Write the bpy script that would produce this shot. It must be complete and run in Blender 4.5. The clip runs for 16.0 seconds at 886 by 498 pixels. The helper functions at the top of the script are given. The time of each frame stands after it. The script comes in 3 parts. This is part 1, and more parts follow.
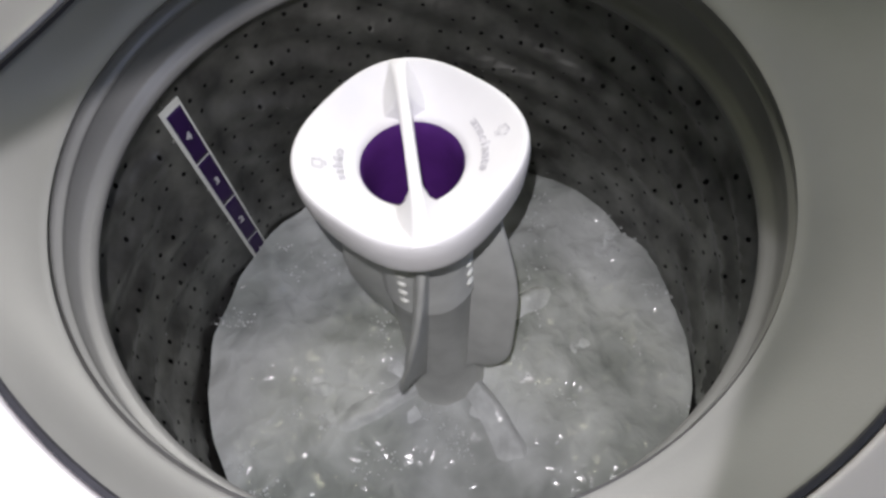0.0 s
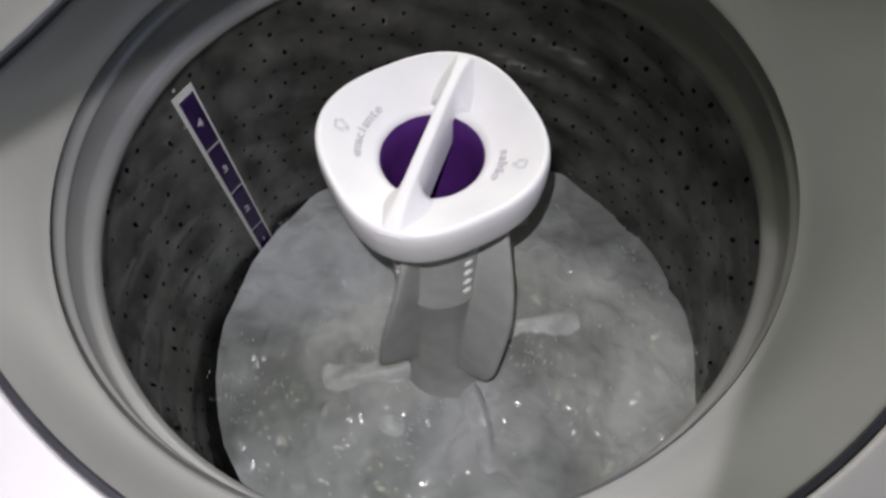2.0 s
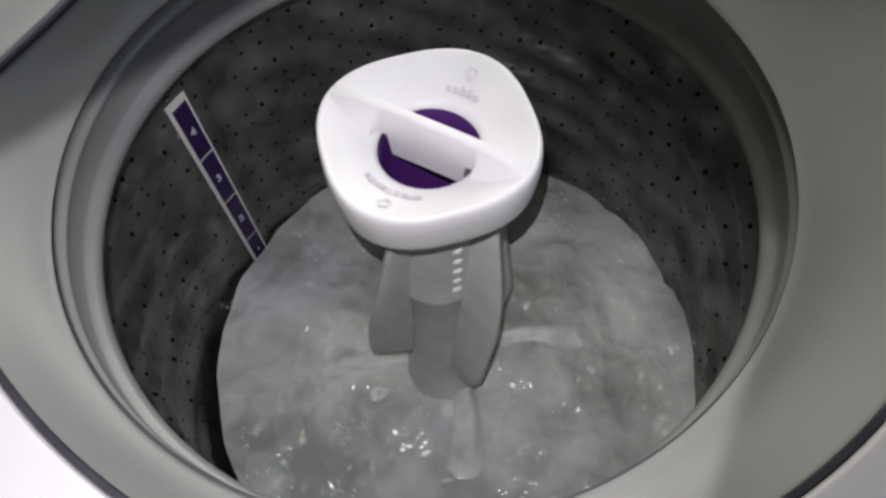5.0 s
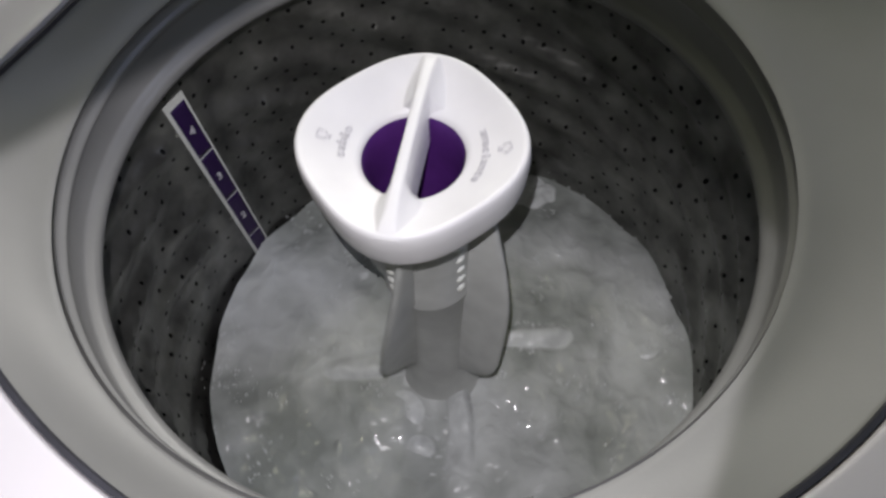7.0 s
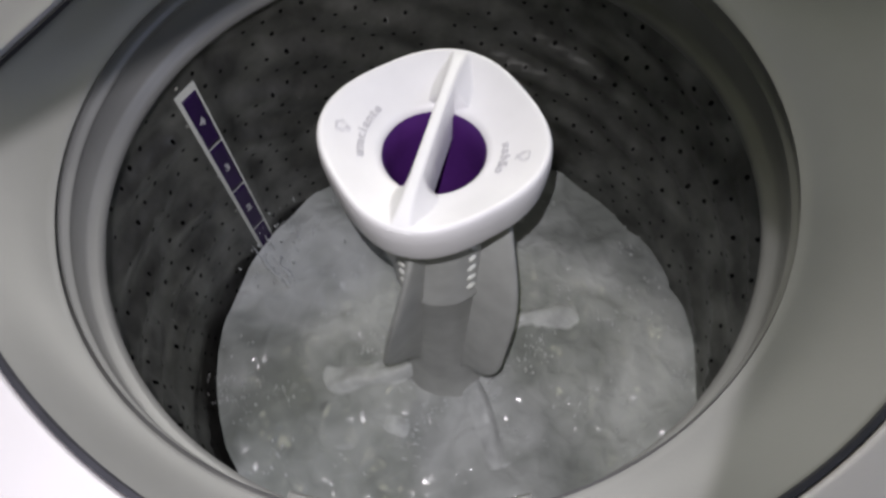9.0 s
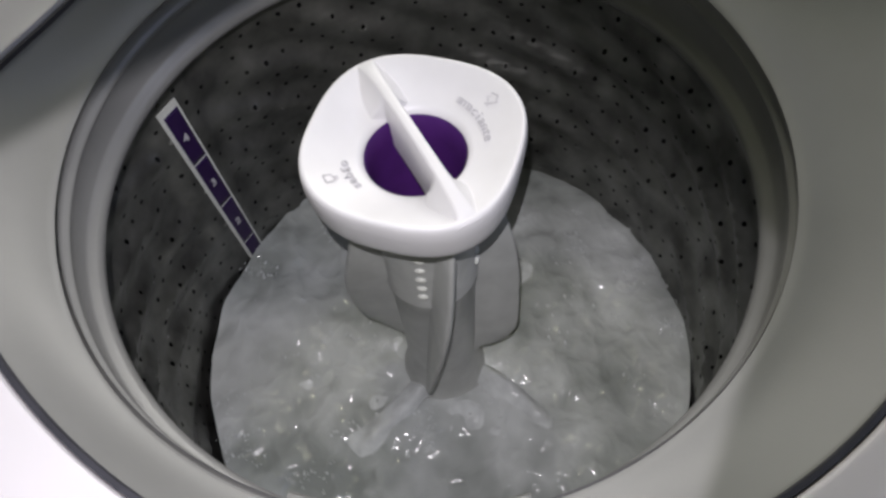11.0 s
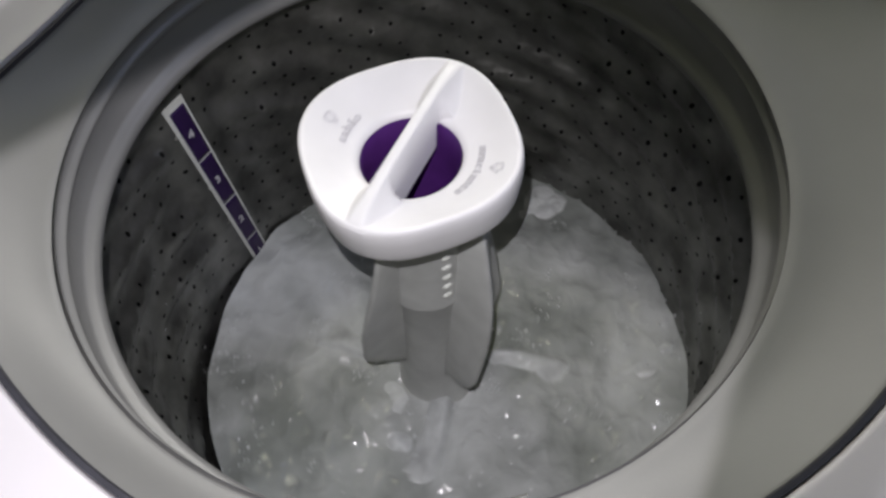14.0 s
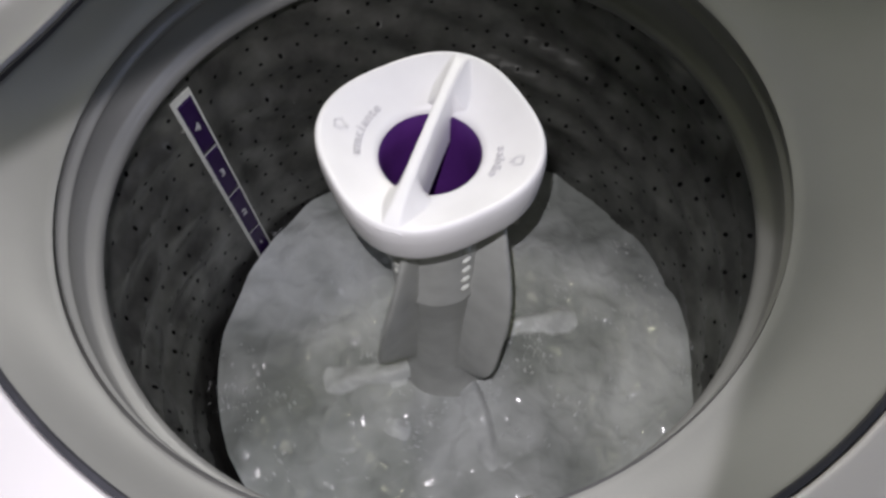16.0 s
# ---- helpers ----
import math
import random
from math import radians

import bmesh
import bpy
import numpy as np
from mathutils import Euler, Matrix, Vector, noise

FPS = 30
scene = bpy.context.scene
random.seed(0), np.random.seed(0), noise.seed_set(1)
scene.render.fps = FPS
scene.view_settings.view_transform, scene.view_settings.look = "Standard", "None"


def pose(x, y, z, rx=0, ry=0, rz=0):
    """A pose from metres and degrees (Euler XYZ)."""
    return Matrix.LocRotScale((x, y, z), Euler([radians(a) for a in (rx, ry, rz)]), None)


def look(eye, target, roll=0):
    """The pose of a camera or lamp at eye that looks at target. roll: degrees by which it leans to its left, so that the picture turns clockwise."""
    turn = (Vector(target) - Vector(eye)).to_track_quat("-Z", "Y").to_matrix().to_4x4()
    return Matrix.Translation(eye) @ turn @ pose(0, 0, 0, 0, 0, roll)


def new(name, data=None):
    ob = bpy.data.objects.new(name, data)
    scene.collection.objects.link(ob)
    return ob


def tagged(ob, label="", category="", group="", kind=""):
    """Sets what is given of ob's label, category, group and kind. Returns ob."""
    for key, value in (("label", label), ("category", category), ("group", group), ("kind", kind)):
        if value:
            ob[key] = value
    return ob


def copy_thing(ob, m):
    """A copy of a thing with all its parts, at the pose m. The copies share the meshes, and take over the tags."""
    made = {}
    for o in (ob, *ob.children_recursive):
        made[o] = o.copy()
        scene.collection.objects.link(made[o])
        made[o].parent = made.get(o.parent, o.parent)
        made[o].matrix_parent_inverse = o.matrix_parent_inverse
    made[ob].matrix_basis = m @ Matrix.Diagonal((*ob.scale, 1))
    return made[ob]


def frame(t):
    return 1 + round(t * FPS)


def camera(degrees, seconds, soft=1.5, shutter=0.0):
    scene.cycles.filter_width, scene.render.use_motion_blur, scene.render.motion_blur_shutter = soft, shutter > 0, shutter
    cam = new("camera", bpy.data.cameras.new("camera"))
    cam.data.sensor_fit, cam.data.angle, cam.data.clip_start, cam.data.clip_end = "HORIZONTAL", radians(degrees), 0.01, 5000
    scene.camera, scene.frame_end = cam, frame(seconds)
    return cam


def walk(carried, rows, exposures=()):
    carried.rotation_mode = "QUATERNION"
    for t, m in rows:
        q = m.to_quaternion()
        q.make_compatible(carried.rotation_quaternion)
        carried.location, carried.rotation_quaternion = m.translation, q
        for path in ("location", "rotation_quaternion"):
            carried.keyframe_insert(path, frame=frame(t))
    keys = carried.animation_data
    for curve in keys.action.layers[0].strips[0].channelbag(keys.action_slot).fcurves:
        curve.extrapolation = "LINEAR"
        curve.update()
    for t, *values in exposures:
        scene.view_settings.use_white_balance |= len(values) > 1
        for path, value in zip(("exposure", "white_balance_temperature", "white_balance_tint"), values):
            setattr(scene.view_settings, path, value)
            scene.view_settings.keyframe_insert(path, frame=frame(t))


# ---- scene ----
cam = camera(62.19, 16.0, soft=2.8, shutter=0.5)

# seconds, eye in metres, pan, tilt, roll in degrees
PATH = [
    (0, -0.0001, -0.2642, 0.3468, -2.18, 28.98, -5.1), (0.5, -0.0001, -0.2628, 0.3474, -2.08, 28.7, -4.8), (1, -0.0008, -0.2617, 0.3479, -1.98, 28.41, -5.22),
    (1.5, -0.0005, -0.2604, 0.3496, -1.94, 28.2, -5.33), (2, -0.0004, -0.2599, 0.3501, -1.94, 28.12, -5.3), (2.5, -0.0008, -0.2609, 0.3491, -1.98, 28.28, -5.29),
    (3, -0.0006, -0.2626, 0.3487, -2.14, 28.55, -4.78), (3.5, -0.0008, -0.2637, 0.3488, -2.26, 28.72, -4.39), (4, -0.0007, -0.2632, 0.3494, -2.16, 28.52, -4.68),
    (6.5, -0.001, -0.2671, 0.3474, -1.9, 29.22, -6.01), (7, -0.0003, -0.266, 0.3479, -1.85, 29, -5.79), (7.5, -0.0001, -0.2664, 0.348, -1.89, 29.04, -5.42),
    (8, -0.0014, -0.2658, 0.3475, -1.78, 28.8, -6.25), (8.5, -0.0022, -0.2638, 0.349, -1.72, 28.33, -6.12), (9, -0.0016, -0.2631, 0.3508, -1.82, 28.13, -4.73),
    (11.5, -0.0013, -0.265, 0.3516, -1.95, 28.42, -4.72), (12, 0, -0.2616, 0.3533, -2, 27.6, -4.12), (12.5, -0, -0.2638, 0.3552, -2.11, 28.07, -4.77),
    (13, -0.0003, -0.2689, 0.3527, -2.21, 28.97, -5.18), (13.5, 0.0002, -0.2707, 0.3513, -2.32, 29.3, -4.97), (14, -0.0002, -0.2715, 0.3503, -2.37, 29.55, -5.08),
    (14.5, -0.0008, -0.2727, 0.349, -2.47, 29.87, -4.85), (15, -0.001, -0.2718, 0.3474, -2.29, 29.75, -5.57), (15.5, -0.0005, -0.2697, 0.3488, -2.13, 29.4, -5.96),
    (16, -0, -0.2674, 0.3507, -1.99, 29.08, -6.04),
]

walk(cam, [(row[0], Matrix.Translation(row[1:4]) @ pose(0, 0, 0, 0, 0, row[4]) @ pose(0, 0, 0, row[5]) @ pose(0, 0, 0, 0, 0, row[6]))
           for row in PATH],
     exposures=[(0.0, 0.15), (0.5, 0.10), (1.0, 0.02), (2.0, -0.12), (3.0, -0.15), (16.0, -0.15)])

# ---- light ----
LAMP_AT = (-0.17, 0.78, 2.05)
# unseen windows, added north and east to hold the two fill lights
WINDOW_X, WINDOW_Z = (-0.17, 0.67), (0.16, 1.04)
NORTH_FILL_AT = (0.25, 1.27, 0.60)
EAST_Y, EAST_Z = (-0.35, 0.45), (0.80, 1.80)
EAST_FILL_AT = (1.27, 0.05, 1.30)
world = bpy.data.worlds.new("room_air")
scene.world = world
world.use_nodes = True
back = world.node_tree.nodes["Background"]
back.inputs[0].default_value = (0.95, 1.0, 0.82, 1)
back.inputs[1].default_value = 0.03
# greenish fill from above, an added lamp that stays out of view
key_data = bpy.data.lights.new("ceiling_fill_light", "AREA")
key_data.shape = "DISK"
key_data.size = 0.34
key_data.energy = 5.0
key_data.color = (1.0, 1.0, 0.66)
key = new("ceiling_fill_light", key_data)
key.matrix_world = look((LAMP_AT[0], LAMP_AT[1], LAMP_AT[2] - 0.02), (0, 0, 0))
# pale fill added from the north; brightens the front of the cover
side_data = bpy.data.lights.new("north_fill_light", "AREA")
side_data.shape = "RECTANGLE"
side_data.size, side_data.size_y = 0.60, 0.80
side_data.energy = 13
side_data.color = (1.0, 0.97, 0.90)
side = new("north_fill_light", side_data)
side.matrix_world = look(NORTH_FILL_AT, (0, 0, 0))
# cool fill added from the east; tints the left side blue
cool_data = bpy.data.lights.new("east_fill_light", "AREA")
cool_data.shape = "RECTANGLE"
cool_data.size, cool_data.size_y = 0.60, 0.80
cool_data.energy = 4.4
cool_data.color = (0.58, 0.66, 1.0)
cool = new("east_fill_light", cool_data)
cool.matrix_world = look(EAST_FILL_AT, (0, 0, 0))
# assumed unseen torch beside the camera; added lips cut its beam on three sides
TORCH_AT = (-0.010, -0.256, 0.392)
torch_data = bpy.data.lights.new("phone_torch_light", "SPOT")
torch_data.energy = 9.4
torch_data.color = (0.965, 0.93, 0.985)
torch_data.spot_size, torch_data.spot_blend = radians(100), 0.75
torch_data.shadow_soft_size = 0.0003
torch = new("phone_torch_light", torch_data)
# aimed left with a soft cone so the right side falls darker
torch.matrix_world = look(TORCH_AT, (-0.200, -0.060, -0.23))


# ---- materials ----
def material(name, colour, rough=0.5, metal=0.0, spots=0.12, scale=30.0, bump=0.0, bump_scale=200.0, second=None, ior=1.45, coat=0.0):
    """A surface with grain at two scales in its colour, roughness and relief."""
    mat = bpy.data.materials.new(name)
    mat.use_nodes = True
    nt = mat.node_tree
    bsdf = nt.nodes["Principled BSDF"]
    co = nt.nodes.new("ShaderNodeTexCoord")
    big = nt.nodes.new("ShaderNodeTexNoise")
    big.inputs["Scale"].default_value = scale
    big.inputs["Detail"].default_value = 5
    fine = nt.nodes.new("ShaderNodeTexNoise")
    fine.inputs["Scale"].default_value = bump_scale
    fine.inputs["Detail"].default_value = 3
    for n in (big, fine):
        nt.links.new(co.outputs["Object"], n.inputs["Vector"])
    mix = nt.nodes.new("ShaderNodeMix")
    mix.data_type = "RGBA"
    dark = second or tuple(c * (1 - spots) for c in colour)
    light = tuple(min(1, c * (1 + spots * 0.6)) for c in colour)
    mix.inputs["A"].default_value = (*dark, 1)
    mix.inputs["B"].default_value = (*light, 1)
    ramp = nt.nodes.new("ShaderNodeMapRange")
    ramp.inputs["From Min"].default_value, ramp.inputs["From Max"].default_value = 0.32, 0.68
    nt.links.new(big.outputs["Fac"], ramp.inputs["Value"])
    nt.links.new(ramp.outputs["Result"], mix.inputs["Factor"])
    nt.links.new(mix.outputs["Result"], bsdf.inputs["Base Color"])
    rr = nt.nodes.new("ShaderNodeMapRange")
    rr.inputs["To Min"].default_value, rr.inputs["To Max"].default_value = rough * 0.85, min(1, rough * 1.2)
    nt.links.new(fine.outputs["Fac"], rr.inputs["Value"])
    nt.links.new(rr.outputs["Result"], bsdf.inputs["Roughness"])
    bsdf.inputs["Metallic"].default_value = metal
    bsdf.inputs["IOR"].default_value = ior
    bsdf.inputs["Coat Weight"].default_value = coat
    if bump:
        bm_node = nt.nodes.new("ShaderNodeBump")
        bm_node.inputs["Strength"].default_value = 1.0
        bm_node.inputs["Distance"].default_value = bump
        nt.links.new(fine.outputs["Fac"], bm_node.inputs["Height"])
        nt.links.new(bm_node.outputs["Normal"], bsdf.inputs["Normal"])
    return mat


def water_material(name):
    """Cloudy wash water: grey with milky and dark drifts, a wet gloss and ripples at two sizes."""
    mat = bpy.data.materials.new(name)
    mat.use_nodes = True
    nt = mat.node_tree
    bsdf = nt.nodes["Principled BSDF"]
    co = nt.nodes.new("ShaderNodeTexCoord")
    drift = nt.nodes.new("ShaderNodeTexNoise")
    drift.inputs["Scale"].default_value, drift.inputs["Detail"].default_value = 8.0, 3.0
    drift.inputs["Distortion"].default_value = 0.35
    fine = nt.nodes.new("ShaderNodeTexNoise")
    fine.inputs["Scale"].default_value, fine.inputs["Detail"].default_value = 46.0, 1.6
    fine.inputs["Distortion"].default_value = 0.3
    froth = nt.nodes.new("ShaderNodeTexVoronoi")
    froth.inputs["Scale"].default_value = 260.0
    for n in (drift, fine, froth):
        nt.links.new(co.outputs["Object"], n.inputs["Vector"])
    ramp = nt.nodes.new("ShaderNodeValToRGB")
    els = ramp.color_ramp.elements
    els[0].position, els[0].color = 0.39, (0.30, 0.318, 0.300, 1)
    els[1].position, els[1].color = 0.64, (0.67, 0.69, 0.68, 1)
    add = nt.nodes.new("ShaderNodeMath")
    add.operation = "MULTIPLY_ADD"
    add.inputs[1].default_value = 0.16
    nt.links.new(fine.outputs["Fac"], add.inputs[0])
    half = nt.nodes.new("ShaderNodeMath")
    half.operation = "MULTIPLY"
    half.inputs[1].default_value = 0.86
    nt.links.new(drift.outputs["Fac"], half.inputs[0])
    nt.links.new(half.outputs[0], add.inputs[2])
    nt.links.new(add.outputs[0], ramp.inputs["Fac"])
    nt.links.new(ramp.outputs["Color"], bsdf.inputs["Base Color"])
    bsdf.inputs["Roughness"].default_value = 0.12
    bsdf.inputs["IOR"].default_value = 1.33
    b1 = nt.nodes.new("ShaderNodeBump")
    b1.inputs["Distance"].default_value = 0.0070
    b1.inputs["Strength"].default_value = 0.9
    nt.links.new(fine.outputs["Fac"], b1.inputs["Height"])
    b2 = nt.nodes.new("ShaderNodeBump")
    b2.inputs["Distance"].default_value = 0.0002
    b2.inputs["Strength"].default_value = 0.6
    nt.links.new(froth.outputs["Distance"], b2.inputs["Height"])
    nt.links.new(b1.outputs["Normal"], b2.inputs["Normal"])
    nt.links.new(b2.outputs["Normal"], bsdf.inputs["Normal"])
    return mat


def glow(name, colour, strength):
    mat = bpy.data.materials.new(name)
    mat.use_nodes = True
    bsdf = mat.node_tree.nodes["Principled BSDF"]
    bsdf.inputs["Emission Color"].default_value = (*colour, 1)
    bsdf.inputs["Emission Strength"].default_value = strength
    return mat


WHITE_PAINT = material("white_enamel", (0.63, 0.605, 0.64), 0.3, spots=0.03, scale=12, bump=0.00003, bump_scale=500)
GREY_PLASTIC = material("grey_plastic", (0.205, 0.205, 0.199), 0.42, spots=0.06, scale=14, bump=0.00006, bump_scale=700)
RING_PLASTIC = material("ring_plastic", (0.200, 0.200, 0.196), 0.31, spots=0.08, scale=18, bump=0.00005, bump_scale=600)
SEAL = material("dark_seal", (0.035, 0.035, 0.045), 0.6, spots=0.2, scale=60)
STEEL = material("stainless_steel", (0.225, 0.225, 0.212), 0.42, 0.8, spots=0.45, scale=26, bump=0.0003, bump_scale=120)
TUB = material("outer_tub_plastic", (0.012, 0.012, 0.012), 0.9, spots=0.2)
CAP_WHITE = material("white_cap_plastic", (0.76, 0.75, 0.765), 0.38, spots=0.03, scale=40, bump=0.00004, bump_scale=600)
COLUMN_WHITE = material("pale_grey_plastic", (0.54, 0.55, 0.53), 0.35, spots=0.12, scale=40, bump=0.00005, bump_scale=400)
PURPLE = material("purple_plastic", (0.075, 0.017, 0.15), 0.5, spots=0.12, scale=60)
STICKER_WHITE = material("sticker_white", (0.72, 0.73, 0.68), 0.5, spots=0.06, scale=80)
STICKER_PURPLE = material("sticker_purple", (0.026, 0.008, 0.062), 0.4, spots=0.15, scale=90)
PRINT_GREY = material("grey_print", (0.53, 0.52, 0.545), 0.5, spots=0.1, scale=200)
PRINT_PALE = material("pale_print", (0.60, 0.60, 0.60), 0.5, spots=0.1, scale=200)
WATER = water_material("cloudy_wash_water")
# froth, with the glints of churned water put into the pale colour
FOAM_GLINT = material("pale_foam_glint", (0.72, 0.74, 0.735), 0.13, spots=0.22, scale=45, bump=0.0030, bump_scale=75, ior=1.33)
# opaque pale beads; the sparkle of clear water is put into the colour
BEAD = material("water_bead", (0.74, 0.76, 0.76), 0.12, spots=0.1, scale=200, ior=1.33)
# panes that glow along with the added fill lights
GLOW_PANE = glow("pale_glow_pane", (1.0, 1.0, 0.86), 0.4)
COOL_GLOW_PANE = glow("cool_glow_pane", (0.62, 0.70, 1.0), 0.4)
ROOM_WALL = material("room_wall_paint", (0.34, 0.35, 0.29), 0.8, spots=0.05, scale=3, bump=0.0003, bump_scale=120)
ROOM_FLOOR = material("room_floor_tile", (0.30, 0.29, 0.27), 0.5, spots=0.12, scale=5, bump=0.0002, bump_scale=90)


# ---- building blocks ----
def part(name, bm, mat, parent=None, label="", smooth=True):
    """One mesh object from a bmesh, under a thing or a part."""
    me = bpy.data.meshes.new(name)
    bmesh.ops.recalc_face_normals(bm, faces=bm.faces)
    bm.to_mesh(me)
    bm.free()
    return mesh_part(name, me, mat, parent, label, smooth)


def mesh_part(name, me, mat, parent=None, label="", smooth=True):
    me.materials.append(mat)
    if smooth:
        me.shade_smooth()
    ob = new(name, me)
    if parent:
        ob.parent = parent
    if label:
        tagged(ob, label)
    return ob


def sharp(ob, degrees=35):
    """Smooth shading that keeps edges sharper than the angle."""
    ob.data.set_sharp_from_angle(angle=radians(degrees))
    return ob


def ring_strip(bm, rings, closed=True):
    """Faces between successive rings of the same number of points."""
    made = [[bm.verts.new(p) for p in ring] for ring in rings]
    n = len(rings[0])
    for a, b in zip(made, made[1:]):
        for i in range(n if closed else n - 1):
            j = (i + 1) % n
            bm.faces.new((a[i], a[j], b[j], b[i]))
    return made


def revolve(profile, n=128, centre=(0.0, 0.0)):
    """A bmesh turned about the z axis from (radius, height) pairs."""
    bm = bmesh.new()
    ring_strip(bm, [[(centre[0] + r * math.cos(2 * math.pi * i / n), centre[1] + r * math.sin(2 * math.pi * i / n), z)
                     for i in range(n)] for r, z in profile])
    return bm


def box(x0, x1, y0, y1, z0, z1, bevel=0.0):
    bm = bmesh.new()
    bmesh.ops.create_cube(bm, size=1)
    for v in bm.verts:
        v.co = Vector(((x0 + x1) / 2 + v.co.x * (x1 - x0), (y0 + y1) / 2 + v.co.y * (y1 - y0), (z0 + z1) / 2 + v.co.z * (z1 - z0)))
    if bevel:
        bmesh.ops.bevel(bm, geom=bm.edges[:], offset=bevel, segments=3, affect="EDGES", profile=0.5)
    return bm


def thing(name, label, category, kind="", group="", at=None):
    ob = new(name)
    ob.empty_display_size = 0.02
    if at is not None:
        ob.matrix_world = at
    return tagged(ob, label, category, group, kind)


def letter_mesh(text, size, depth=0.0003):
    """The flat mesh of a word in the built-in font, centred on its origin."""
    cu = bpy.data.curves.new("letters", "FONT")
    cu.body, cu.size, cu.extrude, cu.offset = text, size, depth, size * 0.018
    cu.align_x, cu.align_y = "CENTER", "CENTER"
    ob = bpy.data.objects.new("letters", cu)
    scene.collection.objects.link(ob)
    bpy.context.view_layer.update()
    me = bpy.data.meshes.new_from_object(ob.evaluated_get(bpy.context.evaluated_depsgraph_get()))
    bpy.data.objects.remove(ob)
    return me


def add_mesh(bm, me, m):
    """Adds a mesh to a bmesh at the pose m."""
    first = len(bm.verts)
    bm.from_mesh(me)
    bm.verts.ensure_lookup_table()
    for v in bm.verts[first:]:
        v.co = m @ v.co


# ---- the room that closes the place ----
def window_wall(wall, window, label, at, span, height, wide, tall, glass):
    """A wall along x, outwards to +y, with an added, unseen framed window in its opening."""
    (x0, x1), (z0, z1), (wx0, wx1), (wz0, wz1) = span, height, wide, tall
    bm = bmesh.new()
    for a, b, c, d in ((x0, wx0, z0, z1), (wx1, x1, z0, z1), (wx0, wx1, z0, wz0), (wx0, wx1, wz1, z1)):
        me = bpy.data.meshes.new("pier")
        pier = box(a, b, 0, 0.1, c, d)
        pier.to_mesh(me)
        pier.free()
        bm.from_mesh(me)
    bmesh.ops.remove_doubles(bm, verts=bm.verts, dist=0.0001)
    tagged(part(wall, bm, ROOM_WALL, smooth=False), "plain painted utility room wall with an added window", "wall", kind="structure").matrix_world = at
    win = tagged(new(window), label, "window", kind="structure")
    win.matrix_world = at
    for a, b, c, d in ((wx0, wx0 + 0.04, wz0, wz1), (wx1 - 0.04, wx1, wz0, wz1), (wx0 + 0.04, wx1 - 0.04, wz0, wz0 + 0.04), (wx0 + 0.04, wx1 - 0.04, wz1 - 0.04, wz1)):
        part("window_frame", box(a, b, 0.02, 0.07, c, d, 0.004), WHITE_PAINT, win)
    pane = part("pane", box(wx0 + 0.04, wx1 - 0.04, 0.04, 0.046, wz0 + 0.04, wz1 - 0.04), glass, win, "added glowing panel in place of glass", smooth=False)
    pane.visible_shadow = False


def build_room():
    x0, x1, y0, y1, z0, z1 = -1.06, 1.3, -1.5, 1.3, -1.0, 2.10
    tagged(part("floor", box(x0, x1, y0, y1, z0 - 0.1, z0), ROOM_FLOOR, smooth=False), "plain grey tiled utility room floor", "floor", kind="structure")
    tagged(part("ceiling", box(x0, x1, y0, y1, z1, z1 + 0.1), ROOM_WALL, smooth=False), "plain painted utility room ceiling", "ceiling", kind="structure")
    for name, b in (("wall_west", (x0 - 0.1, x0, y0, y1, z0, z1)), ("wall_south", (x0, x1, y0 - 0.1, y0, z0, z1))):
        tagged(part(name, box(*b), ROOM_WALL, smooth=False), "plain painted utility room wall", "wall", kind="structure")
    # both windows are added for the fill light, out of view
    window_wall("wall_north", "added_window_1", "added unseen white-framed window with a pale fill light", pose(0, y1, 0), (x0, x1), (z0, z1), WINDOW_X, WINDOW_Z, GLOW_PANE)
    window_wall("wall_east", "added_window_2", "added unseen white-framed window with a cool fill light", pose(x1, 0, 0, 0, 0, -90), (-y1, -y0), (z0, z1), (-EAST_Y[1], -EAST_Y[0]), EAST_Z, COOL_GLOW_PANE)
    # unseen lamp body, added where the ceiling fill light hangs
    lamp = thing("added_ceiling_lamp", "added unseen round ceiling lamp with a glowing white cover", "lamp", at=Matrix.Translation((LAMP_AT[0], LAMP_AT[1], z1)))
    part("base", revolve([(0.001, 0), (0.17, 0), (0.17, -0.03), (0.155, -0.035), (0.001, -0.035)], 64), WHITE_PAINT, lamp)
    part("cover", revolve([(0.15, -0.035), (0.14, -0.05), (0.09, -0.06), (0.001, -0.062)], 64), glow("lamp_cover", (1.0, 1.0, 0.90), 4.0), lamp)


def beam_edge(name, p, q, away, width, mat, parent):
    """A thin lip, added unseen beside the torch, that ends its beam along the line from p to q."""
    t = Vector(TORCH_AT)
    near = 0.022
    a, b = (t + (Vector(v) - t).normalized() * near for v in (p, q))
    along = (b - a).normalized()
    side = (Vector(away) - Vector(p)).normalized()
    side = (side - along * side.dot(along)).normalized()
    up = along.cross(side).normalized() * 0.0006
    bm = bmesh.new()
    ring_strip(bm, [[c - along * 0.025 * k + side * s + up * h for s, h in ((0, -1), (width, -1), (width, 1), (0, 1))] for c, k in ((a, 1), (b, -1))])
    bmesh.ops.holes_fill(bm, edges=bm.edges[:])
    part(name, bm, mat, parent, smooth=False)


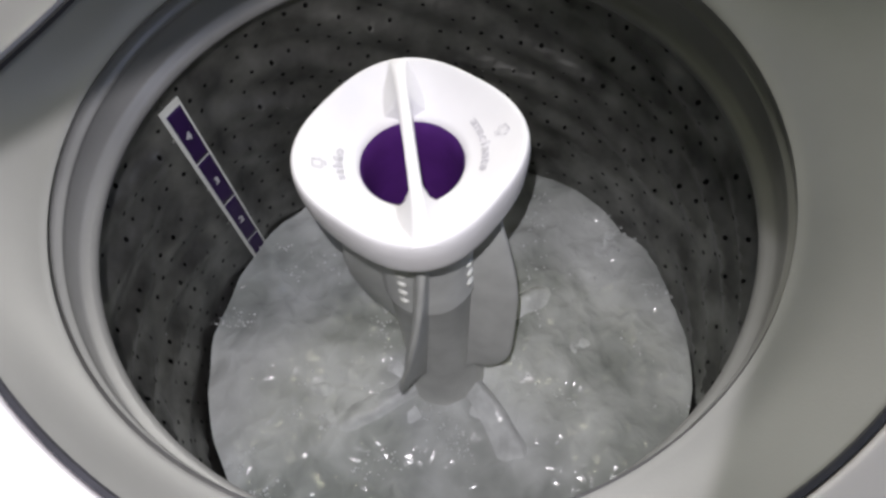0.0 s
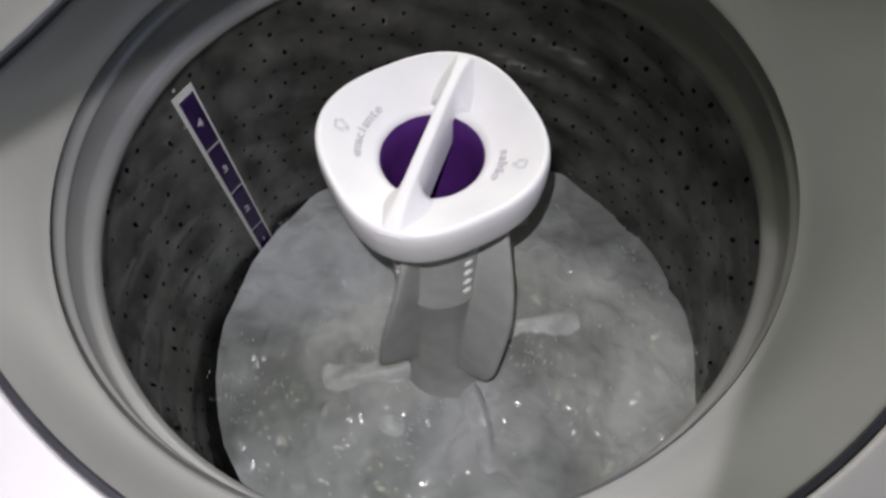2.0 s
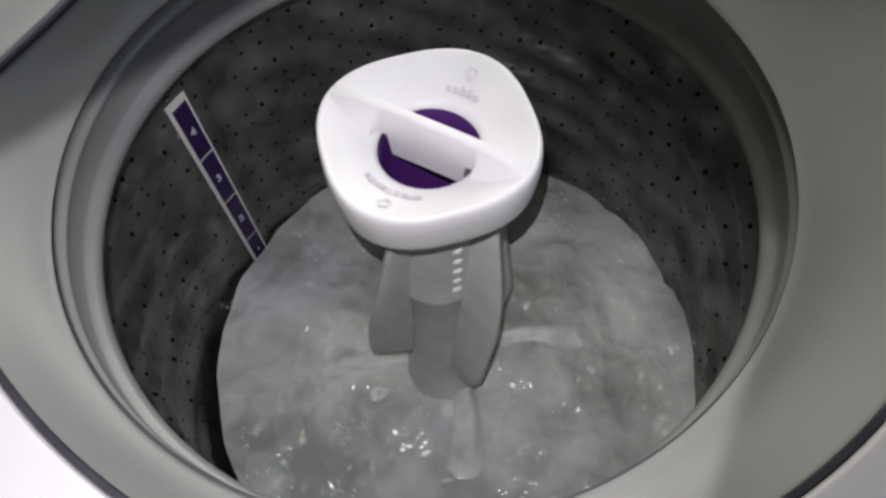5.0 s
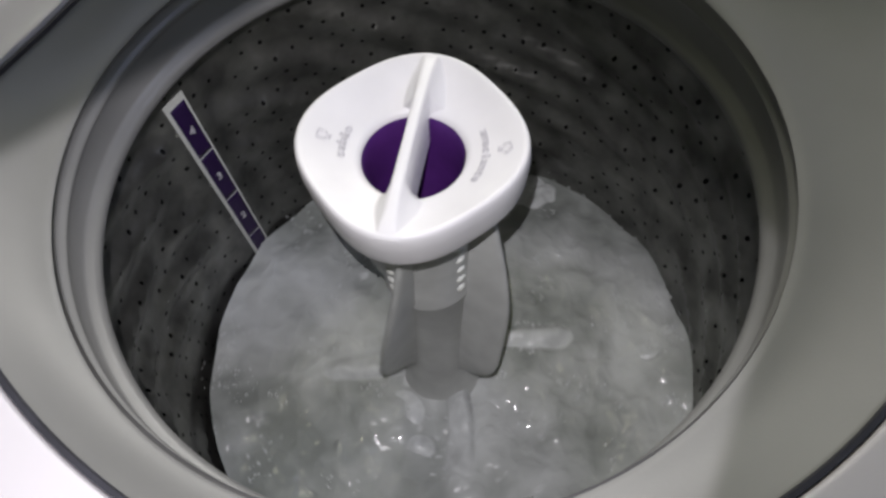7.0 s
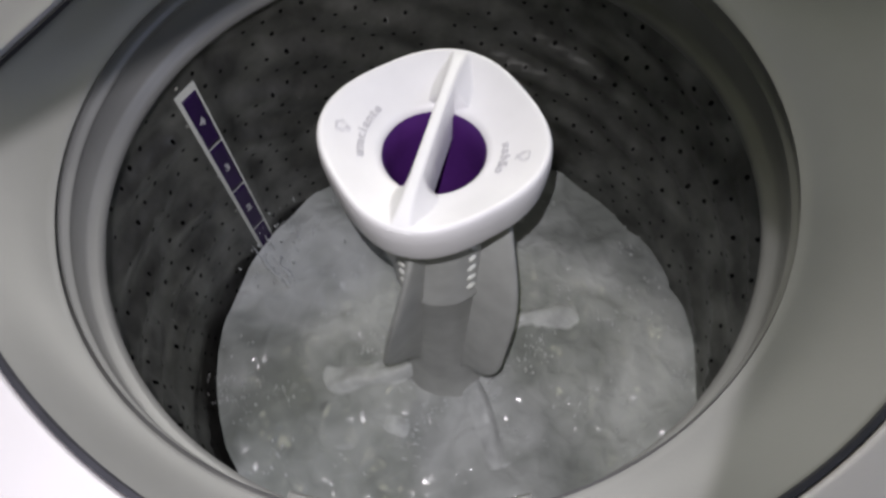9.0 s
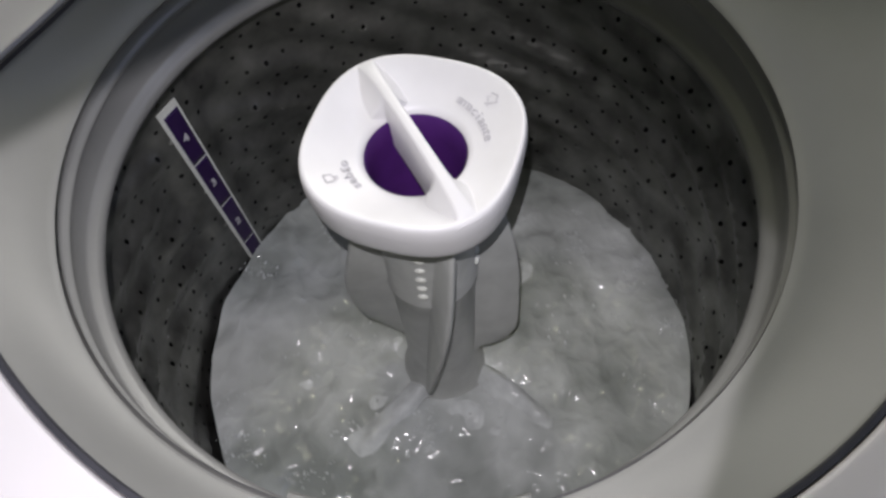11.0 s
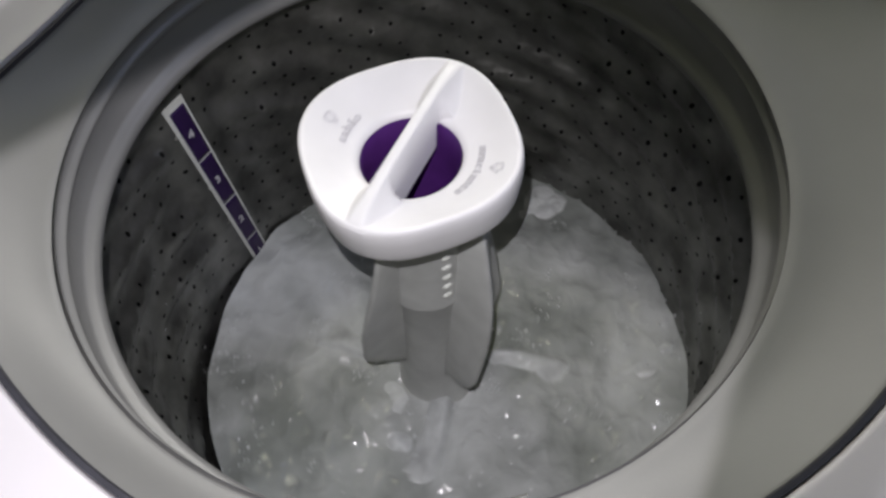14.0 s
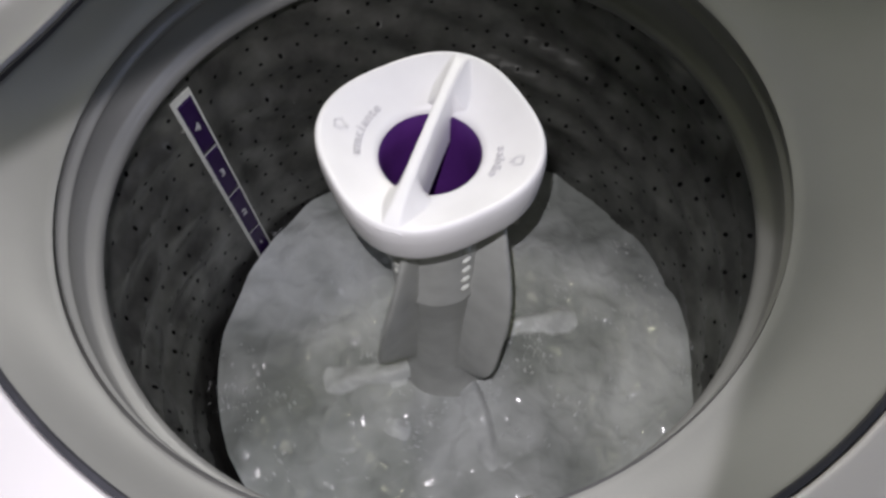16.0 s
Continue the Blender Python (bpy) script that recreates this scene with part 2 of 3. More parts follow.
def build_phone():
    ph = thing("phone", "assumed unseen phone over the machine, with added lips shading its torch", "phone", kind="structure")
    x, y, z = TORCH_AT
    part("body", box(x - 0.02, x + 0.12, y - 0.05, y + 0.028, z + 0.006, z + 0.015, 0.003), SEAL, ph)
    # unseen lips, added and placed so their shadow edges fit the camera's view
    beam_edge("beam_shade", (-0.24, 0.03, 0.02), (-0.176, 0.163, -0.05), (-0.30, 0.25, 0.0), 0.0040, SEAL, ph)
    beam_edge("beam_shade", (0.186, -0.097, 0.01), (0.108, -0.219, 0.01), (0.30, -0.20, 0.01), 0.0034, SEAL, ph)
    # added lip that darkens the upper right of cover and wall
    beam_edge("beam_shade", (0.190, -0.090, 0.01), (0.05, 0.20, 0.01), (0.40, 0.2, 0.01), 0.012, SEAL, ph)


# ---- the washing machine ----
OUT_C, OUT_R, OUT_Z = (0.019, 0.002), 0.256, 0.031
RIM_R = 0.215


def out_r(a):
    """The cover's outline: round, drawn out towards both sides."""
    d = math.degrees(a) % 360
    left, right = d - 176, (d - 4 + 180) % 360 - 180
    return 0.250 + 0.030 * math.exp(-(left / (32 if left > 0 else 14)) ** 2) + 0.030 * math.exp(-(right / (45 if right < 0 else 14)) ** 2)


def cover_rings(n):
    """The dished cover between its outer edge and the rounded rim of the opening."""
    rings = []
    for s, z in ((1.0, 0.031), (0.985, 0.0285), (0.94, 0.0265), (0.85, 0.0235), (0.72, 0.0185), (0.55, 0.0125), (0.38, 0.0072), (0.22, 0.0034), (0.1, 0.0013), (0.035, 0.0002), (0.0, -0.0012)):
        rings.append([(OUT_C[0] * s + (RIM_R + (out_r(2 * math.pi * i / n) - RIM_R) * s) * math.cos(2 * math.pi * i / n),
                       OUT_C[1] * s + (RIM_R + (out_r(2 * math.pi * i / n) - RIM_R) * s) * math.sin(2 * math.pi * i / n), z) for i in range(n)])
    return rings


def outline(e, z, n=160):
    return [(OUT_C[0] + (out_r(2 * math.pi * i / n) + e) * math.cos(2 * math.pi * i / n), OUT_C[1] + (out_r(2 * math.pi * i / n) + e) * math.sin(2 * math.pi * i / n), z) for i in range(n)]


def top_panel_bm(n=160, half=0.32):
    """The flat white top with a round hole, as rings from the hole out to a square, with a rounded lip."""
    bm = bmesh.new()
    rings = []
    for e, z in ((0.003, 0.012), (0.003, 0.031), (0.004, 0.0335), (0.0065, 0.035)):
        rings.append(outline(e, z, n))

    def square(h, z):
        pts = []
        for i in range(n):
            a = 2 * math.pi * i / n
            k = h / max(abs(math.cos(a)), abs(math.sin(a)))
            pts.append((OUT_C[0] + k * math.cos(a), OUT_C[1] + k * math.sin(a), z))
        return pts
    rings += [square(half - 0.012, 0.035), square(half - 0.004, 0.032), square(half, 0.024), square(half, -0.04)]
    ring_strip(bm, rings)
    return bm


def build_machine():
    m = thing("washing_machine", "white top-loading washing machine with a grey dished cover, open", "washing machine", at=pose(0, 0, -1.0))
    up = Matrix.Translation((0, 0, 1.0))

    def add(name, bm, mat, label="", parent=m, smooth=True):
        bm.transform(up)
        return sharp(part(name, bm, mat, parent, label, smooth))
    add("top_panel", top_panel_bm(), WHITE_PAINT, "glossy white enamelled top panel")
    cx, cy, h = OUT_C[0], OUT_C[1], 0.32
    for x0, x1, y0, y1 in ((cx - h, cx + h, cy - h, cy - h + 0.012), (cx - h, cx + h, cy + h - 0.012, cy + h),
                           (cx - h, cx - h + 0.012, cy - h + 0.012, cy + h - 0.012), (cx + h - 0.012, cx + h, cy - h + 0.012, cy + h - 0.012)):
        add("side_panel", box(x0, x1, y0, y1, -0.98, -0.042, 0.002), WHITE_PAINT)
    add("base_plate", box(cx - h + 0.02, cx + h - 0.02, cy - h + 0.02, cy + h - 0.02, -0.97, -0.95), SEAL)
    for sx in (-1, 1):
        for sy in (-1, 1):
            add("foot", revolve([(0.001, -1.0), (0.022, -1.0), (0.024, -0.99), (0.018, -0.985), (0.018, -0.97), (0.001, -0.97)], 20, (cx + sx * 0.26, cy + sy * 0.26)), SEAL)
    bm = bmesh.new()
    ring_strip(bm, cover_rings(160))
    cover = add("tub_cover", bm, GREY_PLASTIC, "dished mid-grey plastic tub cover")
    bm = bmesh.new()
    ring_strip(bm, [outline(e, z) for e, z in ((-0.0012, 0.029), (-0.0004, 0.0315), (0.0022, 0.0315), (0.0026, 0.02))])
    add("cover_gasket", bm, SEAL, "dark gap seal round the cover")
    add("opening_ring", revolve([(0.2152, -0.0016), (0.2154, -0.0030), (0.2166, -0.0045), (0.2180, -0.0062), (0.2184, -0.0080), (0.2182, -0.0110), (0.2170, -0.0130),
                                 (0.2152, -0.0143), (0.2146, -0.0156), (0.2148, -0.0170), (0.2164, -0.0183), (0.2178, -0.0200), (0.2184, -0.0230), (0.2184, -0.0420),
                                 (0.2168, -0.0443), (0.2132, -0.0460), (0.2110, -0.0480), (0.2102, -0.0505), (0.2104, -0.0535), (0.2116, -0.0560), (0.2150, -0.0580), (0.2430, -0.0590)], 160, (0.001, 0.002)),
        RING_PLASTIC, "stepped dark grey plastic ring inside the opening")
    add("outer_tub", revolve([(0.262, -0.05), (0.285, -0.06), (0.285, -0.66), (0.001, -0.68)], 96), TUB, "dark plastic outer tub")
    # raised clip frames on the front of the rim
    for a0, a1 in ((-112.4, -100.0), (-86.8, -81.4)):
        bm = bmesh.new()
        rings = []
        for k in range(13):
            a = radians(a0 + (a1 - a0) * k / 12)
            e = 0.0025 * min(1, min(k, 12 - k) / 1.5)
            rings.append([(r * math.cos(a), r * math.sin(a), z) for r, z in
                          ((0.2165, 0.0), (0.2140, 0.0005 + e), (0.2100, 0.0 + e), (0.2085, -0.0015), (0.2090, -0.008), (0.2165, -0.010))])
        ring_strip(bm, [list(r) for r in zip(*rings)][:6], closed=False)
        add("rim_clip", bm, GREY_PLASTIC, "small raised pale clip on the rim")
    return m


# ---- the basket ----
WALL_R = 0.2492


def relief(a, z):
    """Pressed ribs of the basket wall: groups of slanting leaf shapes between plain stretches."""
    a %= 2 * math.pi
    u = a * WALL_R
    c = (z - 0.4 * u + 0.010 * math.sin(3 * a + 14 * z)) / (0.4 * 2 * math.pi * WALL_R / 13)
    row = math.floor(c)
    across = c - row - 0.5
    step = u / (2 * math.pi * WALL_R / 11) + 0.37 * row + 0.10 * across
    along = step - math.floor(step) - 0.5
    body = max(0.0, 1 - (across / 0.40) ** 2) * max(0.0, 1 - (along / 0.46) ** 4)
    crease = math.exp(-((across - 0.10) / 0.07) ** 2) * max(0.0, 1 - (along / 0.42) ** 2)
    # a plain raised panel carries the sticker
    pad = min(1.0, max(0.0, 2.4 - abs(math.degrees(a) - 143.9) / 3.2))
    # the lower wall swells inwards along a waving line
    low = min(1.0, max(0.0, (-0.262 + 0.022 * math.sin(2 * a - 0.9) - z) / 0.022))
    return 0.0070 * pad + (0.0062 * body * (1 - 0.6 * low) + 0.0042 * crease + 0.0030 * low * low * (3 - 2 * low)) * (1 - pad)


def basket_wall_mesh():
    """A fine grid turned into a cylinder, with round perforations cut through it."""
    na, step, top, rows = 240, 0.0065, -0.046, 55
    verts, faces = [], []

    def radius(a, z):
        return WALL_R - relief(a, z)
    for j in range(rows + 1):
        z = top - j * step
        for i in range(na):
            a = 2 * math.pi * i / na
            r = radius(a, z)
            verts.append((r * math.cos(a), r * math.sin(a), z))
    rng = random.Random(4)
    for j in range(rows):
        for i in range(na):
            a0, a1 = j * na + i, j * na + (i + 1) % na
            b0, b1 = a0 + na, a1 + na
            hole = j % 3 == 1 and (i + j // 3) % 3 == 0 and j > 2
            if hole and rng.random() < 0.2:
                hole = False
            if not hole:
                faces.append((a0, a1, b1, b0))
                continue
            am, zm = 2 * math.pi * (i + 0.5 + rng.uniform(-0.05, 0.05)) / na, top - (j + 0.5 + rng.uniform(-0.05, 0.05)) * step
            hr = rng.uniform(0.0017, 0.0024)
            k = len(verts)
            for q in range(8):
                w = 2 * math.pi * (q + 0.5) / 8
                a, z = am + hr * math.cos(w) / WALL_R, zm + hr * math.sin(w)
                u, v = a * na / (2 * math.pi) - i, (top - z) / step - j
                r = sum(math.hypot(*verts[c][:2]) * share for c, share in ((a0, (1 - u) * (1 - v)), (a1, u * (1 - v)), (b0, (1 - u) * v), (b1, u * v)))
                verts.append((r * math.cos(a), r * math.sin(a), z))
            # octagon corner order: 0 upper right, 2 upper left, 4 lower left, 6 lower right
            faces += [(b1, k + 7, k + 0, a1), (k + 0, k + 1, a1), (a1, k + 1, k + 2, a0), (k + 2, k + 3, a0),
                      (a0, k + 3, k + 4, b0), (k + 4, k + 5, b0), (b0, k + 5, k + 6, b1), (k + 6, k + 7, b1)]
    base = len(verts)
    low = top - rows * step
    for z, r in ((low - 0.12, WALL_R), (-0.60, 0.240), (-0.62, 0.22), (-0.625, 0.05)):
        for i in range(na):
            a = 2 * math.pi * i / na
            verts.append((r * math.cos(a), r * math.sin(a), z))
    for j in range(4):
        top_row = rows * na if j == 0 else base + (j - 1) * na
        for i in range(na):
            i2 = (i + 1) % na
            faces.append((top_row + i, top_row + i2, base + j * na + i2, base + j * na + i))
    me = bpy.data.meshes.new("wall")
    me.from_pydata(verts, [], faces)
    me.update()
    return me


def wall_patch(a_left, a_right, z_top, z_bottom, lift, na=8, nz=14):
    """A curved sheet that follows the basket wall, with a little thickness. Angles in degrees for the top and the bottom edge."""
    bm = bmesh.new()
    grid = []
    for j in range(nz + 1):
        s = j / nz
        z = z_top + (z_bottom - z_top) * s
        al, ar = (p[0] + (p[1] - p[0]) * s for p in (a_left, a_right))
        row = []
        for i in range(na + 1):
            a = radians(al + (ar - al) * i / na)
            row.append(bm.verts.new(((WALL_R - lift) * math.cos(a), (WALL_R - lift) * math.sin(a), z)))
        grid.append(row)
    for j in range(nz):
        for i in range(na):
            bm.faces.new((grid[j][i], grid[j][i + 1], grid[j + 1][i + 1], grid[j + 1][i]))
    edge = bmesh.ops.extrude_face_region(bm, geom=bm.faces[:])
    for v in [g for g in edge["geom"] if isinstance(g, bmesh.types.BMVert)]:
        k = (WALL_R + 0.0005) / math.hypot(v.co.x, v.co.y)
        v.co.x *= k
        v.co.y *= k
    return bm


def build_basket():
    b = thing("wash_basket", "perforated stainless steel wash basket with pressed ribs, wet", "wash basket")
    mesh_part("wall", basket_wall_mesh(), STEEL, b, "perforated dark stainless steel wall")
    # the level gauge
    zt, zb = STICKER_TOP, STICKER_BOTTOM
    g = sharp(part("level_sticker", wall_patch(STICKER_L, STICKER_R, zt, zb, 0.0076), STICKER_WHITE, b, "white-edged purple water level sticker"))
    cuts = [zt - 0.008] + STICKER_CUTS + [zb]
    for k in range(4):
        z0, z1 = cuts[k], cuts[k + 1]

        def mid(side, z):
            s = (z - zt) / (zb - zt)
            al = STICKER_L[0] + (STICKER_L[1] - STICKER_L[0]) * s
            ar = STICKER_R[0] + (STICKER_R[1] - STICKER_R[0]) * s
            return al + (ar - al) * side
        part("level_field", wall_patch((mid(0.17, z0), mid(0.17, z1)), (mid(0.90, z0), mid(0.90, z1)), z0 - (0.0012 if k else 0), z1 + 0.0012, 0.0081), STICKER_PURPLE, g, "dark purple level field")
        a, z = radians(mid(0.53, (z0 + z1) / 2)), (z0 + z1) / 2
        turn = Matrix.Translation(((WALL_R - 0.0084) * math.cos(a), (WALL_R - 0.0084) * math.sin(a), z)) @ Matrix.Rotation(a - math.pi / 2, 4, "Z") @ Matrix.Rotation(radians(90), 4, "X")
        bm = bmesh.new()
        add_mesh(bm, letter_mesh("4321"[k], 0.0125 if k < 3 else 0.009), turn)
        part("numeral", bm, PRINT_PALE, g, "pale printed numeral", smooth=False)
    # drops of water on the wall
    rng = random.Random(11)
    bm = bmesh.new()
    for _ in range(26):
        a, z = rng.uniform(-1.2, 4.3), rng.uniform(-0.36, -0.07)
        r = rng.choice((0.0004, 0.0005, 0.0007))
        bmesh.ops.create_icosphere(bm, subdivisions=1, radius=r, matrix=Matrix.Translation(((WALL_R - relief(a, z)) * math.cos(a), (WALL_R - relief(a, z)) * math.sin(a), z)) @ Matrix.Diagonal((1, 1, rng.uniform(1, 1.6), 1)))
    tagged(part("droplets", bm, BEAD, b, "scattered clear water drops"), kind="stuff")
    return b


STICKER_TOP, STICKER_BOTTOM = -0.101, -0.372
STICKER_L, STICKER_R = (147.7, 144.5), (142.2, 139.5)
STICKER_CUTS = [-0.1760, -0.2455, -0.3175]

# ---- the agitator ----
CAP_Z = -0.0235


def squircle(a, half=0.0680):
    """Radius of the cap's rounded-square outline; the corners lie on the handle bar and across it."""
    n, b = 2.62, a + math.pi / 4
    return half / (abs(math.cos(b)) ** n + abs(math.sin(b)) ** n) ** (1 / n)


DISH = ((0.0, 0.0), (0.10, 0.0012), (0.3, 0.0042), (0.5, 0.0076), (0.7, 0.0110), (0.82, 0.0131), (0.875, 0.0140), (0.92, 0.0143), (0.955, 0.0136), (0.98, 0.0116), (0.994, 0.0080), (1.0, 0.0036))


def dish_z(r, a=0.0):
    """Height of the cap's dished top above the edge of its hole."""
    s = (r - 0.0377) / (squircle(a) - 0.0377)
    return float(np.interp(s, [p[0] for p in DISH], [p[1] for p in DISH]))


def cap_bm(n=96):
    bm = bmesh.new()
    rings = []

    def ring(fn, z):
        return [(fn(2 * math.pi * i / n) * math.cos(2 * math.pi * i / n), fn(2 * math.pi * i / n) * math.sin(2 * math.pi * i / n), z) for i in range(n)]
    hole = 0.0332
    for z, extra in ((-0.016, 0.0), (-0.0045, 0.0), (-0.0030, 0.0006), (-0.0008, 0.0028), (0.0, 0.0045)):
        rings.append(ring(lambda a, e=extra: hole + e, z))
    for s, z in DISH[1:]:
        rings.append(ring(lambda a, s=s: (hole + 0.0045) * (1 - s) + squircle(a) * s, z))
    for k, z in ((0.9985, 0.0010), (0.990, -0.0060), (0.972, -0.0160), (0.962, -0.0186), (0.935, -0.0200), (0.87, -0.0205), (0.78, -0.0225), (0.62, -0.025), (0.52, -0.026)):
        rings.append(ring(lambda a, k=k: squircle(a) * k, z))
    ring_strip(bm, rings)
    return bm


def bar_bm(n=56):
    """The arched grip across the cap: a narrow flat top, scooped flares towards the corners, a web that hangs into the hole."""
    bm = bmesh.new()
    rings = []
    for k in range(n + 1):
        x = -0.0728 + 0.1456 * k / n
        q = abs(x) / 0.0728
        top = 0.0152 + 0.0044 * (1 - q ** 2.4) - 0.0026 * q ** 16
        w = 0.0036 + 0.0010 * q ** 2 + 0.0030 * q ** 6
        if abs(x) < 0.0345:
            foot, low = w + 0.0008, (-0.021 if abs(x) < 0.0275 else -0.003)
            knee = low + 0.5 * (top - low)
            lean = 0.5
        else:
            foot = w + 0.0010 + 0.0125 * max(0.0, 1 - ((q - 0.62) / 0.34) ** 2)
            low = 0.92 * dish_z(abs(x)) - 0.0022
            knee = low + 0.42 * (top - low)
            lean = 0.33
        mid = w + (foot - w) * lean
        rings.append([(x, y, z) for y, z in ((-foot, low), (-mid, knee), (-w, top - 0.0014), (-w * 0.86, top - 0.0004), (-w * 0.5, top), (w * 0.5, top),
                                             (w * 0.86, top - 0.0004), (w, top - 0.0014), (mid, knee), (foot, low))])
    made = ring_strip(bm, rings)
    bm.faces.new(made[0])
    bm.faces.new(list(reversed(made[-1])))
    return bm


def dish_tilt(r, a):
    """Slope of the dished top in radians."""
    return math.atan2(dish_z(r + 0.002, a) - dish_z(r - 0.002, a), 0.004)


def arc_text(text, size, radius, centre, z, spread):
    """Letters set along an arc about the cap's centre, their tops outwards."""
    bm = bmesh.new()
    for k, ch in enumerate(text):
        a = radians(centre + spread * ((len(text) - 1) / 2 - k))
        add_mesh(bm, letter_mesh(ch, size), Matrix.Translation((radius * math.cos(a), radius * math.sin(a), z + dish_z(radius, a))) @ Matrix.Rotation(a - math.pi / 2, 4, "Z") @ Matrix.Rotation(dish_tilt(radius, a), 4, "X"))
    return bm


def icon_bm(centre, radius, z, kind):
    """A small outline mark: a drop-like flower for softener, a box with a wave for soap."""
    bm = bmesh.new()
    a0 = radians(centre)
    m = Matrix.Translation((radius * math.cos(a0), radius * math.sin(a0), z + dish_z(radius, a0))) @ Matrix.Rotation(a0 - math.pi / 2, 4, "Z") @ Matrix.Rotation(dish_tilt(radius, a0), 4, "X")
    n = 24
    pts = []
    for k in range(n):
        t = 2 * math.pi * k / n
        if kind == "flower":
            r = 0.0038 * (1 + 0.16 * math.cos(5 * t))
        else:
            r = 0.0034 / max(abs(math.cos(t)), abs(math.sin(t))) ** 0.8
        pts.append((r * math.cos(t), r * math.sin(t) + 0.001))
    ring_strip(bm, [[(x * s, y * s, h) for x, y in pts] for s, h in ((1.0, 0.0), (1.0, 0.0003), (0.76, 0.0003), (0.76, 0.0))])
    for x in (-0.001, 0.001):
        tail = box(x - 0.0004, x + 0.0004, -0.0052, -0.0028, 0, 0.0003)
        me = bpy.data.meshes.new("tail")
        tail.to_mesh(me)
        tail.free()
        add_mesh(bm, me, Matrix())
    bm.transform(m)
    return bm


FIN_TWIST = -42.0


def fin_bm(n=26, twist=FIN_TWIST):
    """One twisted blade: from under the cap down to the water, its outer edge bowed and drawn in at the foot."""
    bm = bmesh.new()
    rings = []
    for k in range(n + 1):
        s = k / n
        z = -0.040 - 0.272 * s
        f = min(1.0, s / 0.60)
        out = 0.050 + 0.022 * f * f * (3 - 2 * f)
        if s > 0.80:
            out -= 0.036 * ((s - 0.80) / 0.20) ** 2.3
        a = radians(twist * s ** 1.15)
        inner = 0.0332
        t = 0.0026
        d, p = Vector((math.cos(a), math.sin(a), 0)), Vector((-math.sin(a), math.cos(a), 0))
        ring = [d * inner + p * (t * 2.5), d * (inner + (out - inner) * 0.45) + p * (t * 1.5), d * (out - 0.002) + p * t, d * out + p * (t * 0.4), d * out - p * (t * 0.4),
                d * (out - 0.002) - p * t, d * (inner + (out - inner) * 0.45) - p * (t * 1.5), d * inner - p * (t * 2.5)]
        rings.append([(v.x, v.y, z) for v in ring])
    made = ring_strip(bm, rings)
    bm.faces.new(made[0])
    bm.faces.new(list(reversed(made[-1])))
    return bm


def build_agitator():
    g = thing("agitator", "white agitator with a pale grey finned column and square handle cap", "agitator")
    up = Matrix.Translation((0, 0, CAP_Z))
    bm = cap_bm()
    bm.transform(up)
    cap = sharp(part("cap", bm, CAP_WHITE, g, "white rounded-square cap with a round opening"), 50)
    bm = bar_bm()
    bm.transform(up)
    sharp(part("handle_bar", bm, CAP_WHITE, cap), 50)
    bm = revolve([(0.0331, -0.0048), (0.0325, -0.0060), (0.0318, -0.03), (0.0292, -0.100), (0.0268, -0.104), (0.001, -0.106)], 64)
    bm.transform(up)
    part("softener_cup", bm, PURPLE, cap, "glossy purple dispenser cup inside the cap")
    # white stub in place of the bright reflection at the cup's bottom
    bm = revolve([(0.001, -0.098), (0.0026, -0.0985), (0.0032, -0.100), (0.0032, -0.1045)], 24, (0.002, -0.016))
    bm.transform(up)
    part("cup_highlight", bm, CAP_WHITE, cap, "small white stub standing for a highlight in the cup")
    tz = CAP_Z + 0.0009
    part("softener_lettering", arc_text("amaciante", 0.0092, 0.0462, 90, tz, 5.8), PRINT_GREY, cap, "grey printed softener word", smooth=False)
    part("soap_lettering", arc_text("sab\u00e3o", 0.0090, 0.0450, -90, tz, 6.4), PRINT_GREY, cap, "grey printed soap word", smooth=False)
    part("softener_mark", icon_bm(94, 0.0578, CAP_Z + 0.0006, "flower"), PRINT_GREY, cap, smooth=False)
    part("soap_mark", icon_bm(-90, 0.0565, CAP_Z + 0.0006, "box"), PRINT_GREY, cap, smooth=False)
    prof = [(0.034, -0.044), (0.0385, -0.046), (0.0385, -0.056), (0.0372, -0.062), (0.0366, -0.12), (0.0358, -0.165), (0.0372, -0.170), (0.0372, -0.174), (0.0350, -0.180), (0.0336, -0.26),
            (0.0335, -0.315), (0.036, -0.345), (0.045, -0.375), (0.075, -0.42), (0.12, -0.48), (0.14, -0.60), (0.02, -0.62)]
    sharp(part("column", revolve(prof, 80), COLUMN_WHITE, g, "pale grey plastic agitator column"), 40)
    fin_mesh = None
    for k in range(4):
        if fin_mesh is None:
            fin = sharp(part("fin", fin_bm(), COLUMN_WHITE, g, "twisted pale grey blade"), 60)
            fin_mesh = fin.data
        else:
            fin = new("fin", fin_mesh)
            fin.parent = g
            tagged(fin, "twisted pale grey blade")
        fin.matrix_basis = Matrix.Rotation(radians(90 * k), 4, "Z")
    nub_mesh = None
    for k in range(4):
        for j in range(6):
            a, z = radians(90 * k - 33 - 0.6 * j), -0.088 - 0.0135 * j
            if nub_mesh is None:
                bm = bmesh.new()
                bmesh.ops.create_icosphere(bm, subdivisions=2, radius=1.0)
                for v in bm.verts:
                    v.co = Vector((v.co.x * 0.0022, v.co.y * 0.0042, v.co.z * 0.0030))
                nub = part("nub", bm, STICKER_WHITE, g, "small raised white nub")
                nub_mesh = nub.data
            else:
                nub = new("nub", nub_mesh)
                nub.parent = g
                tagged(nub, "small raised white nub")
            nub.matrix_basis = Matrix.Translation((0.0366 * math.cos(a), 0.0366 * math.sin(a), z)) @ Matrix.Rotation(a, 4, "Z")
    return g


